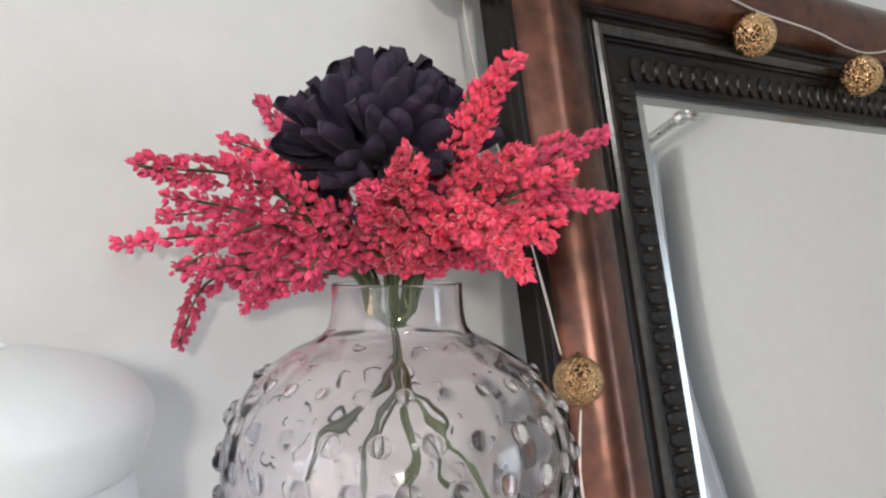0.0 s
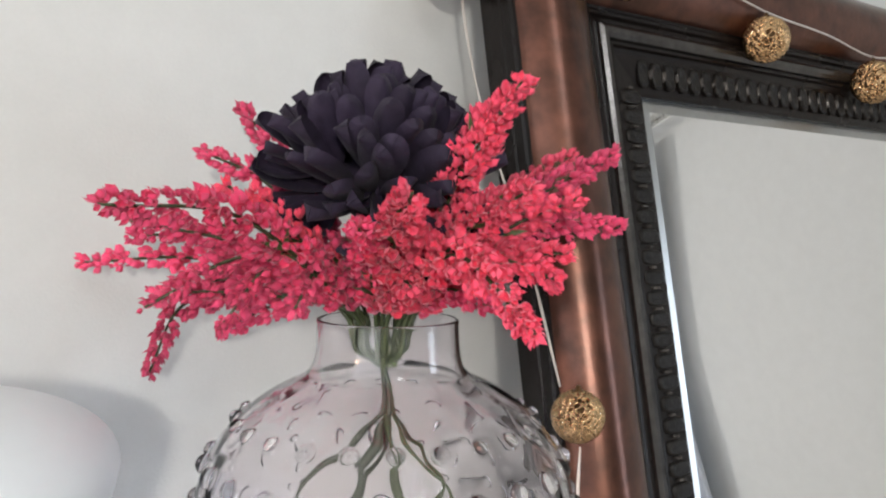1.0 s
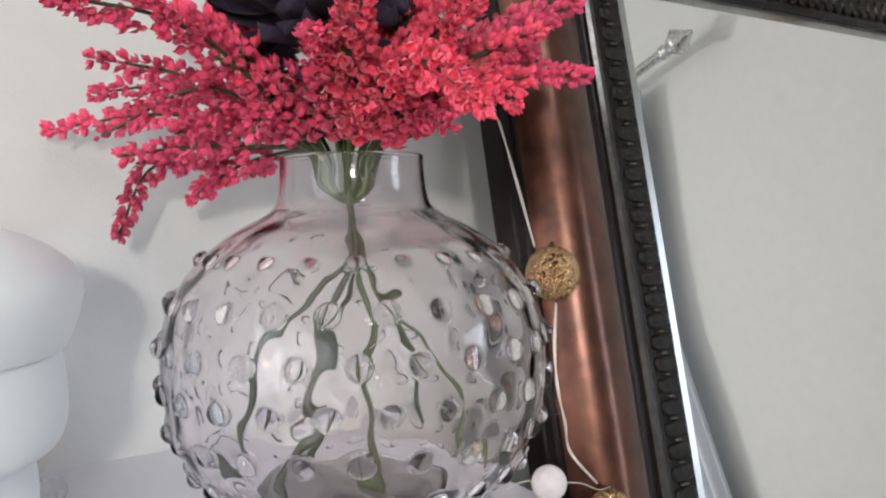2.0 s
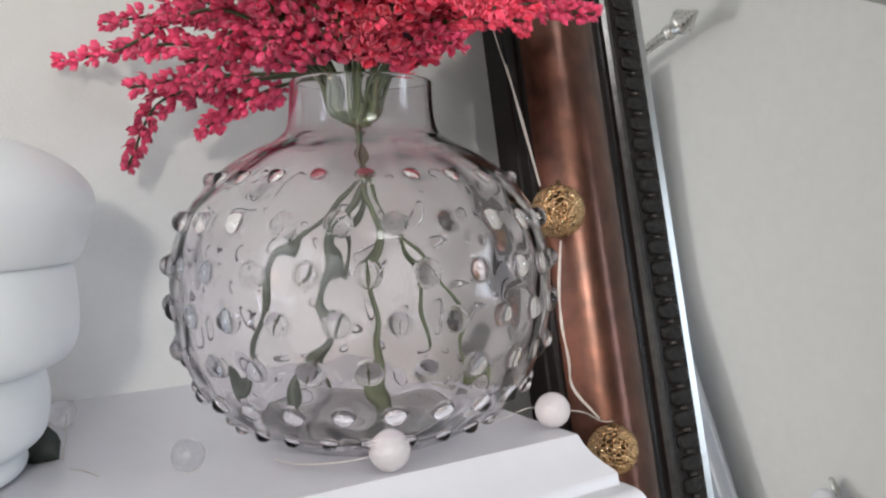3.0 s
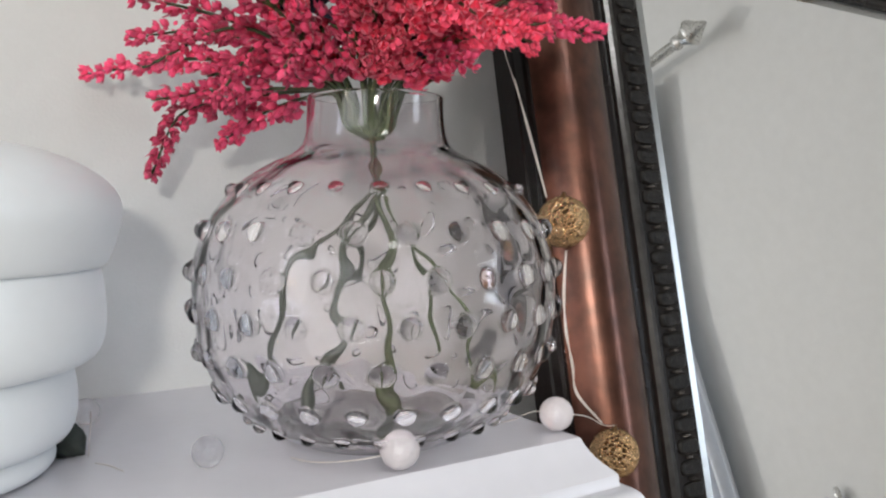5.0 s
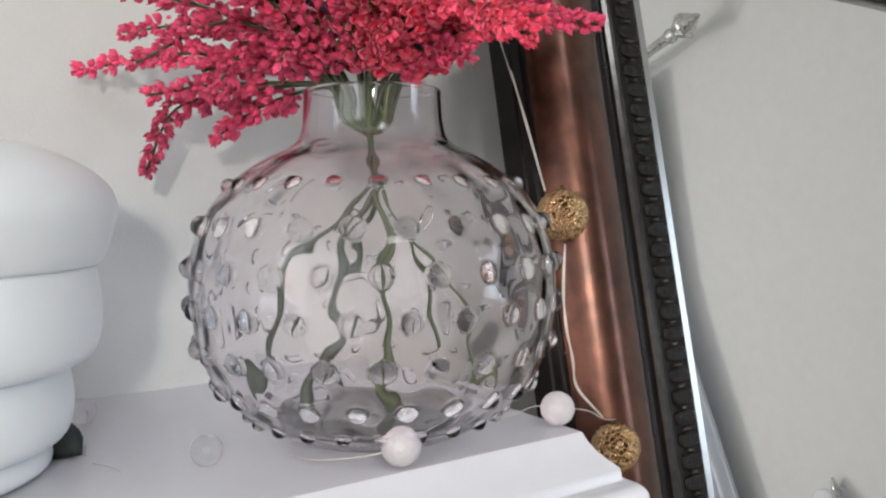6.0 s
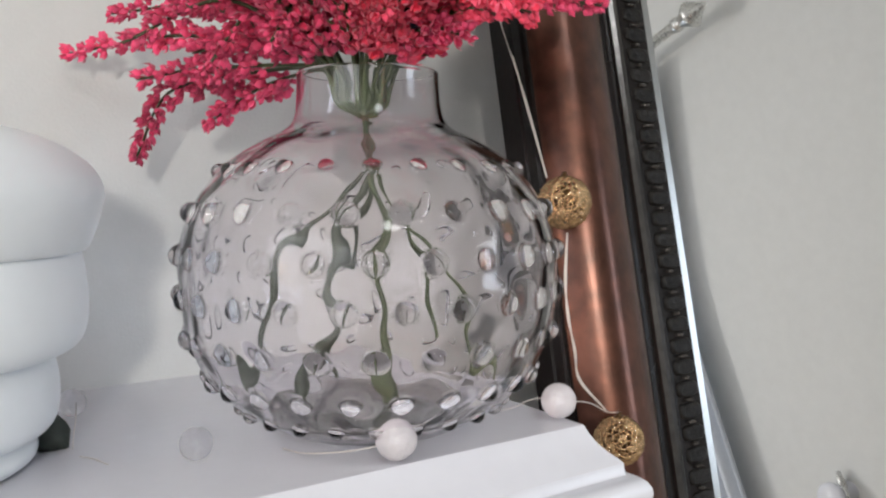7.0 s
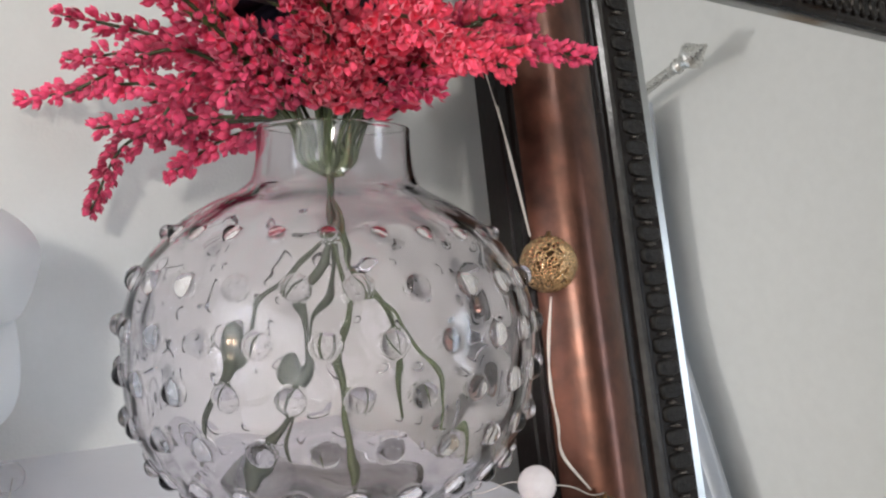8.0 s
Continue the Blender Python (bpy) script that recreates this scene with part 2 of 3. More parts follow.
def glass_vase():
    outer = [(0.0, 1.2005), (0.040, 1.2005), (0.050, 1.2010), (0.061, 1.2055), (0.076, 1.2145), (0.090, 1.2265), (0.1005, 1.2405), (0.1075, 1.2570),
             (0.1112, 1.2750), (0.1125, 1.2930), (0.1115, 1.3110), (0.1065, 1.3290), (0.0975, 1.3450), (0.0840, 1.3600), (0.0670, 1.3715),
             (0.0530, 1.3785), (0.0465, 1.3838), (0.0440, 1.3905), (0.0429, 1.3990), (0.0424, 1.4080), (0.0424, 1.4115)]
    line = smooth_line([(r, 0, z) for r, z in outer], 12)
    prof = [(max(0.0, p.x), p.z) for p in line]
    steps = 720
    by_row = [(z, off, min(prof, key=lambda p: abs(p[1] - z) + (0 if p[0] > 0.05 else 1))[0]) for z, off in ROWS_OF_NUBS]
    dense = []
    for a, b in zip(prof, prof[1:]):
        length = math.hypot(b[0] - a[0], b[1] - a[1])
        m = max(1, round(length / 0.00095))
        dense += [(a[0] + (b[0] - a[0]) * i / m, a[1] + (b[1] - a[1]) * i / m) for i in range(m)]
    dense.append(prof[-1])
    dense = [p for p in dense if p[0] > 0.004]
    dense = [(0.0, 1.2005)] + dense
    n = len(dense)
    normals = []
    for k in range(n):
        a, b = dense[max(0, k - 2)], dense[min(n - 1, k + 2)]
        d = Vector((b[0] - a[0], b[1] - a[1]))
        normals.append(Vector((d.y, -d.x)).normalized() if d.length else Vector((0, -1)))
    pushes = {}
    radius, height = NUB_RADIUS, 0.0052
    verts = []
    for i in range(steps):
        a = 2 * math.pi * i / steps
        ca, sa = math.cos(a), math.sin(a)
        for k, (r, z) in enumerate(dense):
            push = dimple = 0.0
            if 1.205 < z < 1.37 and r > 0.05:
                for rz, off, rr in by_row:
                    if abs(z - rz) > 0.014:
                        continue
                    step = 2 * math.pi / NUBS
                    da = (a - NUB_TURN - off * step + step / 2) % step - step / 2
                    d = math.sqrt((da * r) ** 2 + (z - rz) ** 2 + (r - rr) ** 2)
                    size = nub_size(rz)
                    if d < size:
                        push = max(push, height * size / radius * (1 - (d / size) ** 2) ** 0.6)
                        # the dots are blown out, so the inner wall follows them part of the way
                        dimple = 0.45 * push
            pushes[i, k] = dimple
            wob = 0.0006 * noise.noise(Vector((ca * r * 36, sa * r * 36, z * 34)))
            w = r + (normals[k].x * push) + (wob if r > 0.04 else 0)
            verts.append((w * ca, w * sa, z + normals[k].y * push))
    faces = []
    for i in range(steps):
        j = (i + 1) % steps
        for k in range(n - 1):
            faces.append((i * n + k, j * n + k, j * n + k + 1, i * n + k + 1))
    # inner wall, coarser, closed to the outer one over a rounded rim
    thin = 0.0017
    inner = [(k, r - normals[k].x * thin, z - normals[k].y * thin) if z > 1.215 else (k, r * 0.955, max(z, 1.2050) + 0.0015) for k, (r, z) in enumerate(dense) if r > 0.006]
    inner = [p for p in inner if p[1] > 0.005 and p[2] < 1.4118][::-1]
    rim = [(0.0426, 1.4126), (0.0420, 1.4136), (0.0410, 1.4138), (0.0401, 1.4132)]
    chain = [(-1, r, z) for r, z in rim] + inner + [(-1, 0.0, 1.2070)]
    base = len(verts)
    m = len(chain)
    for i in range(steps):
        a = 2 * math.pi * i / steps
        for k, r, z in chain:
            push = pushes.get((i, k), 0.0)
            w = r + (normals[k].x * push if push else 0.0)
            w += 0.0016 * noise.noise(Vector((math.cos(a) * r * 54 + 5, math.sin(a) * r * 54, z * 50))) if 0.047 < r else 0.0
            verts.append((w * math.cos(a), w * math.sin(a), z + (normals[k].y * push if push else 0.0)))
    for i in range(steps):
        j = (i + 1) % steps
        faces.append((i * n + n - 1, j * n + n - 1, base + j * m, base + i * m))
        for k in range(m - 1):
            faces.append((base + i * m + k, base + j * m + k, base + j * m + k + 1, base + i * m + k + 1))
    bm = bmesh.new()
    me = bpy.data.meshes.new("vase")
    me.from_pydata(verts, [], faces)
    bm.from_mesh(me)
    bmesh.ops.remove_doubles(bm, verts=bm.verts, dist=0.00001)
    bmesh.ops.recalc_face_normals(bm, faces=bm.faces)
    bm.normal_update()
    # sort the faces into the dots, the neck and the body
    pieces = {}
    step = 2 * math.pi / NUBS
    for f in bm.faces:
        c = f.calc_center_median()
        key = "neck" if c.z > 1.3835 else "body"
        a, r = math.atan2(c.y, c.x), math.hypot(c.x, c.y)
        if key == "body" and r > 0.05:
            for row, (rz, off, rr) in enumerate(by_row):
                if abs(c.z - rz) > 0.012:
                    continue
                which = round((a - NUB_TURN) / step - off)
                da = a - NUB_TURN - (which + off) * step
                size = nub_size(rz)
                if math.hypot(da * rr, math.hypot(c.z - rz, max(0.0, abs(r - rr) - 0.006))) < size * 1.04:
                    key = (row, which % NUBS)
                    break
        pieces.setdefault(key, []).append(f)
    thing = empty("glass_vase", (0, 0, 1.2005))
    for key, some in sorted(pieces.items(), key=lambda p: (isinstance(p[0], tuple), p[0])):
        index, pv, pn, pf = {}, [], [], []
        for f in some:
            for v in f.verts:
                if v not in index:
                    index[v] = len(pv)
                    pv.append((v.co.x, v.co.y, v.co.z - 1.2005))
                    pn.append(tuple(v.normal))
            pf.append(tuple(index[v] for v in f.verts))
        ob = mesh_object(key if isinstance(key, str) else "raised_dot", pv, pf, M_GLASS, thing)
        ob.data.normals_split_custom_set_from_vertices(pn)
        ob.visible_shadow = False
    bm.free()
    bpy.data.meshes.remove(me)
    # thick glass disc added in the foot, its shadow darkens the bottom
    verts, faces = lathe([(0.0, 0.0062), (0.048, 0.0064), (0.0585, 0.0100), (0.060, 0.0122), (0.052, 0.0120), (0.0, 0.0098)], 64)
    mesh_object("base", verts, faces, M_GLASS, thing)
    return tagged(thing, "round clear glass vase covered in raised dots on the shelf", "vase")


glass_vase()

# ---- white bubble vase ----


def bubble_vase():
    # bulges from the foot up: radius, lower and upper groove height
    bulges = [(0.0715, 1.2005, 1.2170, 0.050, 0.0645), (0.0835, 1.2170, 1.2600, 0.0645, 0.0780), (0.0995, 1.2600, 1.3125, 0.0780, 0.0965), (0.1095, 1.3125, 1.3860, 0.0965, 0.030)]
    thing = empty("bubble_vase", (-0.252, 0.056, SHELF))
    for i, (r, z0, z1, ra, rb) in enumerate(bulges):
        prof = [(0.0, 1.2005)] if i == 0 else []
        for k in range(19):
            t = k / 18
            a = math.pi * t
            edge = ra + (rb - ra) * t
            prof.append((edge + (r - edge) * math.sin(a) ** 0.55, z0 + (z1 - z0) * (0.5 - 0.5 * math.cos(a))))
        if i == 3:
            # the top bulge closes as a dome
            prof = [p for p in prof if p[1] < 1.342]
            for k in range(16):
                a = radians(74) * k / 15
                prof.append((r * math.cos(a) ** 0.9, 1.342 + 0.0425 * math.sin(a) ** 0.92))
        verts, faces = lathe([(q, z - SHELF) for q, z in prof], 96)
        mesh_object("bulge", verts, faces, M_CERAMIC, thing)
    verts, faces = lathe([(q, z - SHELF) for q, z in ((0.0345, 1.3830), (0.032, 1.3842), (0.030, 1.3830), (0.0290, 1.3600), (0.0, 1.3590))], 48)
    mesh_object("mouth", verts, faces, M_CERAMIC, thing)
    return tagged(thing, "matt white ceramic vase of stacked round bulges", "vase")


bubble_vase()

# ---- leaning mirror ----
LEAN_MIRROR = math.atan2(0.198, 0.9802)
mirror = tagged(empty("floor_mirror"), "tall leaning mirror in a copper and dark bronze frame", "mirror")
mirror.matrix_world = Matrix.Translation((0.328, 0.1066, 1.587)) @ Matrix.Rotation(-LEAN_MIRROR, 4, "X")
IN_W, IN_H = 0.56, 1.46
# frame profile: distance outward from the glass, height above the glass
PROFILES = {
    "bead_bed": [(-0.001, -0.004), (0.0, 0.004), (0.003, 0.006), (0.036, 0.009), (0.040, 0.0115), (0.0415, 0.0150), (0.0440, 0.0150), (0.0450, 0.0135)],
    "fillet_line": [(0.0450, 0.0135), (0.0462, 0.0172), (0.0500, 0.0198), (0.0545, 0.0200), (0.0580, 0.0178), (0.0592, 0.0148)],
    "cove": [(0.0592, 0.0148), (0.0610, 0.0138), (0.0650, 0.0132), (0.0670, 0.0160), (0.0700, 0.0164), (0.0720, 0.0150), (0.0740, 0.0165)],
    "copper_band": [(0.074, 0.0165), (0.0765, 0.0215), (0.083, 0.0290), (0.092, 0.0350), (0.102, 0.0392), (0.112, 0.0416), (0.121, 0.0424), (0.131, 0.0400), (0.141, 0.0330), (0.1495, 0.0230), (0.1525, 0.0175)],
    "outer_band": [(0.1525, 0.0175), (0.1535, 0.0150), (0.1525, 0.0135), (0.1545, 0.0110), (0.1545, 0.0020), (0.1530, 0.0010), (0.1550, -0.0010), (0.1550, -0.024), (0.150, -0.027), (0.02, -0.027), (0.0, -0.02), (-0.001, -0.004)],
}
# corners run from the top left: x to the right, z up, y away from the viewer
SIDES = [("top_rail", (0, 0), (IN_W, 0), (0, 1)), ("right_stile", (IN_W, 0), (IN_W, -IN_H), (1, 0)),
         ("bottom_rail", (IN_W, -IN_H), (0, -IN_H), (0, -1)), ("left_stile", (0, -IN_H), (0, 0), (-1, 0))]


def mirror_frame():
    for name, a, b, out in SIDES:
        along = Vector((b[0] - a[0], b[1] - a[1])).normalized()
        holder = None
        for label, prof in PROFILES.items():
            prof = smooth_profile(prof) if label == "copper_band" else prof
            verts, faces = [], []
            n = len(prof)
            for end, sign in ((a, -1), (b, 1)):
                for s, h in prof:
                    x = end[0] + out[0] * s + along.x * sign * s
                    z = end[1] + out[1] * s + along.y * sign * s
                    verts.append((x, -h, z))
            for k in range(n - 1):
                faces.append((k, n + k, n + k + 1, k + 1))
            mat = {"copper_band": M_COPPER, "fillet_line": M_FILLET}.get(label, M_DARK)
            if holder is None:
                holder = mesh_object(name, verts, faces, mat, mirror, smooth=False)
            else:
                mesh_object(label, verts, faces, mat, holder, smooth=label == "copper_band")


def smooth_profile(prof):
    return [(p.x, p.z) for p in smooth_line([(s, 0, h) for s, h in prof], 3)]


mirror_frame()


def mirror_glass():
    bv = 0.0125
    outer = [(0, 0), (IN_W, 0), (IN_W, -IN_H), (0, -IN_H)]
    inner = [(bv, -bv), (IN_W - bv, -bv), (IN_W - bv, -IN_H + bv), (bv, -IN_H + bv)]
    verts = [(x, 0.0014, z) for x, z in outer] + [(x, 0.0, z) for x, z in inner]
    mesh_object("bevel", verts, [(i, (i + 1) % 4, 4 + (i + 1) % 4, 4 + i) for i in range(4)], M_BEVEL, mirror, smooth=False, label="bevelled glass edge")
    verts = [(x, 0.0, z) for x, z in inner] + [(x, 0.004, z) for x, z in inner]
    mesh_object("glass", verts, [(0, 1, 2, 3), (7, 6, 5, 4)] + [(i, i + 4, (i + 1) % 4 + 4, (i + 1) % 4) for i in range(4)], M_MIRROR, mirror, smooth=False)


mirror_glass()


def ornaments():
    """Carved blocks along the inner edge: a curled bead and a thin upright between two of them."""
    # a carved block with a worn, uneven face
    bm = bmesh.new()
    bmesh.ops.create_icosphere(bm, subdivisions=3, radius=1.0)
    for v in bm.verts:
        c = v.co.copy()
        v.co = Vector((math.copysign(abs(c.x) ** 0.6, c.x) * 0.0066, c.y * 0.0034, math.copysign(abs(c.z) ** 0.6, c.z) * 0.0128))
        if c.y < 0:
            # a curl cut into the face
            v.co.y += 0.0016 * math.exp(-((math.hypot(v.co.x, v.co.z * 0.6) - 0.0040) / 0.0012) ** 2) + 0.0008 * noise.noise(v.co * 420)
    bead = bpy.data.meshes.new("bead")
    bm.to_mesh(bead)
    bm.free()
    bead.shade_smooth()
    bead.materials.append(M_ORNAMENT)
    # a short cross rib in a lighter tone that stands in for glints
    bm = bmesh.new()
    bmesh.ops.create_icosphere(bm, subdivisions=2, radius=1.0)
    for v in bm.verts:
        v.co = Vector((v.co.x * 0.0017, v.co.y * 0.0044, math.copysign(abs(v.co.z) ** 0.7, v.co.z) * 0.0068))
    dart = bpy.data.meshes.new("dart")
    bm.to_mesh(dart)
    bm.free()
    dart.shade_smooth()
    dart.materials.append(M_GLINT)
    pitch = 0.0182
    rnd = random.Random(21)
    made = 0
    rails = {o.name: o for o in mirror.children}
    for name, a, b, out in SIDES:
        along = Vector((b[0] - a[0], b[1] - a[1]))
        count = int(along.length / pitch)
        along.normalize()
        for i in range(count + 1):
            for data, shift in ((bead, 0.0), (dart, 0.5)):
                s = (i + shift) * pitch
                x = a[0] + along.x * s + out[0] * 0.0205
                z = a[1] + along.y * s + out[1] * 0.0205
                if data is dart and made > 290:
                    continue
                ob = new(data.name, data)
                ob.parent = rails[name]
                turn = math.atan2(out[0], out[1])
                ob.matrix_basis = Matrix.Translation((x, -0.0085, z)) @ Matrix.Rotation(turn, 4, "Y") @ Matrix.Diagonal((1, rnd.uniform(0.7, 1.0), rnd.uniform(0.45, 1.0), 1) if data is dart else (1, rnd.uniform(0.8, 1.15), 1, 1))
                made += data is dart


ornaments()

# ---- string of gold balls ----


def ball_mesh():
    """A hollow openwork ball: a net of gold ridges round irregular holes."""
    bm = bmesh.new()
    bmesh.ops.create_icosphere(bm, subdivisions=6, radius=1.0)
    rnd = random.Random(5)
    seeds = np.array([Vector((rnd.gauss(0, 1), rnd.gauss(0, 1), rnd.gauss(0, 1))).normalized() for _ in range(460)])
    gap = {}
    for v in bm.verts:
        c = v.co.normalized()
        d = np.partition(np.linalg.norm(seeds - np.array(c), axis=1), 1)
        gap[v] = d[1] - d[0]
        v.co = c * (0.88 + 0.12 * max(0.0, 1 - gap[v] / 0.06) ** 0.8)
    holes = [f for f in bm.faces if min(gap[v] for v in f.verts) > 0.046]
    bmesh.ops.delete(bm, geom=holes, context="FACES")
    me = bpy.data.meshes.new("ball")
    bm.to_mesh(me)
    bm.free()
    me.shade_smooth()
    me.materials.append(M_GOLD)
    return me


GOLD_BALL = ball_mesh()


def gold_ball(at, radius, turn):
    ob = empty("ball_light", at)
    ball = new("ball", GOLD_BALL)
    ball.parent = ob
    ball.scale = (radius,) * 3
    ball.rotation_euler = (turn, turn * 1.7, turn * 0.6)
    # dark inner ball added behind the net so that its openings read dark
    bm = bmesh.new()
    bmesh.ops.create_icosphere(bm, subdivisions=3, radius=radius * 0.80)
    part("liner", bm, M_LINER, ob, "added dark brown ball that darkens the openings")
    verts, faces = lathe([(0.0, radius * 1.14), (0.0016, radius * 1.13), (0.002, radius * 1.0), (0.004, radius * 0.93), (0.0, radius * 0.9)], 12)
    mesh_object("cap", verts, faces, M_LINER, ob, label="small brass bulb holder")
    return tagged(ob, "openwork gold metal ball on a string of lights", "ball light", group="gold balls on the string")


GOLD = [((0.487, 0.0844, 1.658), 0.0238), ((0.682, 0.079, 1.635), 0.0245), ((0.286, 0.085, 1.688), 0.0232), ((0.150, 0.150, 1.683), 0.022),
        ((0.160, 0.003, 1.3335), 0.0196), ((0.1715, -0.040, 1.168), 0.0180), ((0.86, 0.085, 1.665), 0.0240)]
for i, (at, r) in enumerate(GOLD):
    gold_ball(at, r, 0.7 + 1.3 * i)


def cord(name, points, radius, mat, label):
    verts, faces = tube(smooth_line(points, 8), radius, 6)
    return tagged(mesh_object(name, verts, faces, mat), label, "light cord")


def up(p, r):
    return (p[0], p[1], p[2] + r * 1.15)


cord("light_cord", [(0.95, 0.085, 1.72), up((0.86, 0.085, 1.665), 0.024), (0.77, 0.080, 1.678), up((0.682, 0.079, 1.635), 0.0245), (0.585, 0.078, 1.675),
                    up((0.487, 0.0844, 1.658), 0.0238), (0.385, 0.081, 1.7005), up((0.286, 0.085, 1.688), 0.0232), (0.21, 0.10, 1.735), up((0.15, 0.15, 1.683), 0.022)],
     0.0010, M_WIRE, "thin clear cord of lights draped along the frame")
for dx in (0.0, 0.0013):
    cord("light_cord", [(0.160 + dx, 0.160, 1.69), (0.164 + dx, 0.152, 1.63), (0.168 - dx, 0.130, 1.56), (0.170 + dx, 0.103, 1.50), (0.1745 - dx, 0.082, 1.454), (0.166 + dx, 0.052, 1.405), (0.158, 0.020, 1.352)],
         0.0007, M_WIRE, "thin clear cord of lights hanging beside the frame")
    cord("light_cord", [(0.160, 0.000, 1.312), (0.154 + dx, -0.004, 1.28), (0.1524 - dx, -0.010, 1.2536), (0.1575 + dx, -0.010, 1.228), (0.1632 - dx, -0.010, 1.2068), (0.171, -0.028, 1.187)],
         0.0007, M_WIRE, "thin clear cord of lights below a gold ball")

# ---- crackled glass ball lights on the shelf ----


def crystal_ball(at, radius, resin):
    bm = bmesh.new()
    bmesh.ops.create_icosphere(bm, subdivisions=4, radius=radius)
    rnd = random.Random(int(abs(at[0]) * 1e4))
    for v in bm.verts:
        v.co *= 1 + 0.012 * noise.noise(v.co * 420 + Vector((rnd.random() * 9, 0, 0)))
    ob = empty("crystal_light", at)
    part("ball", bm, resin, ob)
    bm = bmesh.new()
    bmesh.ops.create_icosphere(bm, subdivisions=2, radius=radius * 0.2)
    part("bulb", bm, M_CERAMIC, ob, "tiny bulb in the ball")
    return tagged(ob, "small crackled clear ball light on the white shelf", "ball light", group="crackled balls on the shelf")


for at, r, resin in (((-0.025, -0.071, 1.2118), 0.0112, M_CRACKLE), ((0.0985, -0.060, 1.2115), 0.0110, M_CRACKLE),
                     ((-0.112, -0.008, 1.2093), 0.0088, M_CLEAR), ((-0.152, 0.125, 1.2093), 0.0088, M_CLEAR)):
    crystal_ball(at, r, resin)
cord("clear_wire", [(-0.163, 0.034, 1.2006), (-0.158, 0.024, 1.2012), (-0.153, 0.011, 1.2006)], 0.00035, M_WIRE, "short piece of fine silver wire on the shelf")
cord("clear_wire", [(-0.151, 0.114, 1.2115), (-0.1545, 0.095, 1.2065), (-0.160, 0.070, 1.2030), (-0.1635, 0.052, 1.2006)], 0.00035, M_WIRE, "fine silver wire from a ball light to the leaf")
cord("clear_wire", [(-0.067, -0.018, 1.2008), (-0.062, -0.036, 1.2020), (-0.049, -0.054, 1.2050), (-0.036, -0.066, 1.2085), (-0.025, -0.071, 1.2118)], 0.0004, M_WIRE, "fine silver wire round the foot of the vase")
cord("clear_wire", [(0.068, -0.03, 1.2025), (0.075, -0.043, 1.207), (0.086, -0.052, 1.213), (0.0985, -0.060, 1.2115)], 0.0003, M_WIRE, "fine silver wire between two ball lights")
cord("clear_wire", [(0.0985, -0.060, 1.2115), (0.122, -0.062, 1.207), (0.145, -0.055, 1.196), (0.1715, -0.04, 1.188)], 0.0004, M_WIRE, "fine silver wire hanging over the shelf end")

# ---- dark leaf behind the white vase ----


def petal_grid(length, width, cup, curl, notch=0.0, nu=5, nv=7, blunt=3.2):
    """A cupped petal along +x from its root: vertices and faces."""
    verts, faces = [], []
    for j in range(nv):
        t = math.sin(math.pi / 2 * j / (nv - 1))
        w = width * (0.20 + 1.0 * t ** 0.8) * (1 - t ** blunt) ** 0.5 + 0.0004
        for i in range(nu):
            s = 2 * i / (nu - 1) - 1
            verts.append((length * (t - notch * abs(s) * t * t * 0.3), s * w / 2, cup * width * (s * s) * (0.4 + 0.6 * t) + curl * length * t * t - 0.12 * curl * length * max(0.0, t - 0.6) ** 2 * 15))
    for j in range(nv - 1):
        for i in range(nu - 1):
            k = j * nu + i
            faces.append((k, k + 1, k + nu + 1, k + nu))
    return verts, faces


def dark_leaf():
    verts, faces = petal_grid(0.05, 0.040, 0.22, -0.12, nu=7, nv=9, blunt=1.3)
    ob = mesh_object("fallen_leaf", verts, faces, M_LEAF)
    ob.matrix_world = Matrix.Translation((-0.2235, 0.058, 1.2255)) @ Euler((radians(-72), radians(20), radians(-6))).to_matrix().to_4x4() @ Matrix.Scale(1.25, 4)
    return tagged(ob, "black fabric leaf tucked behind the white vase", "leaf")


dark_leaf()

# ---- black flower ----


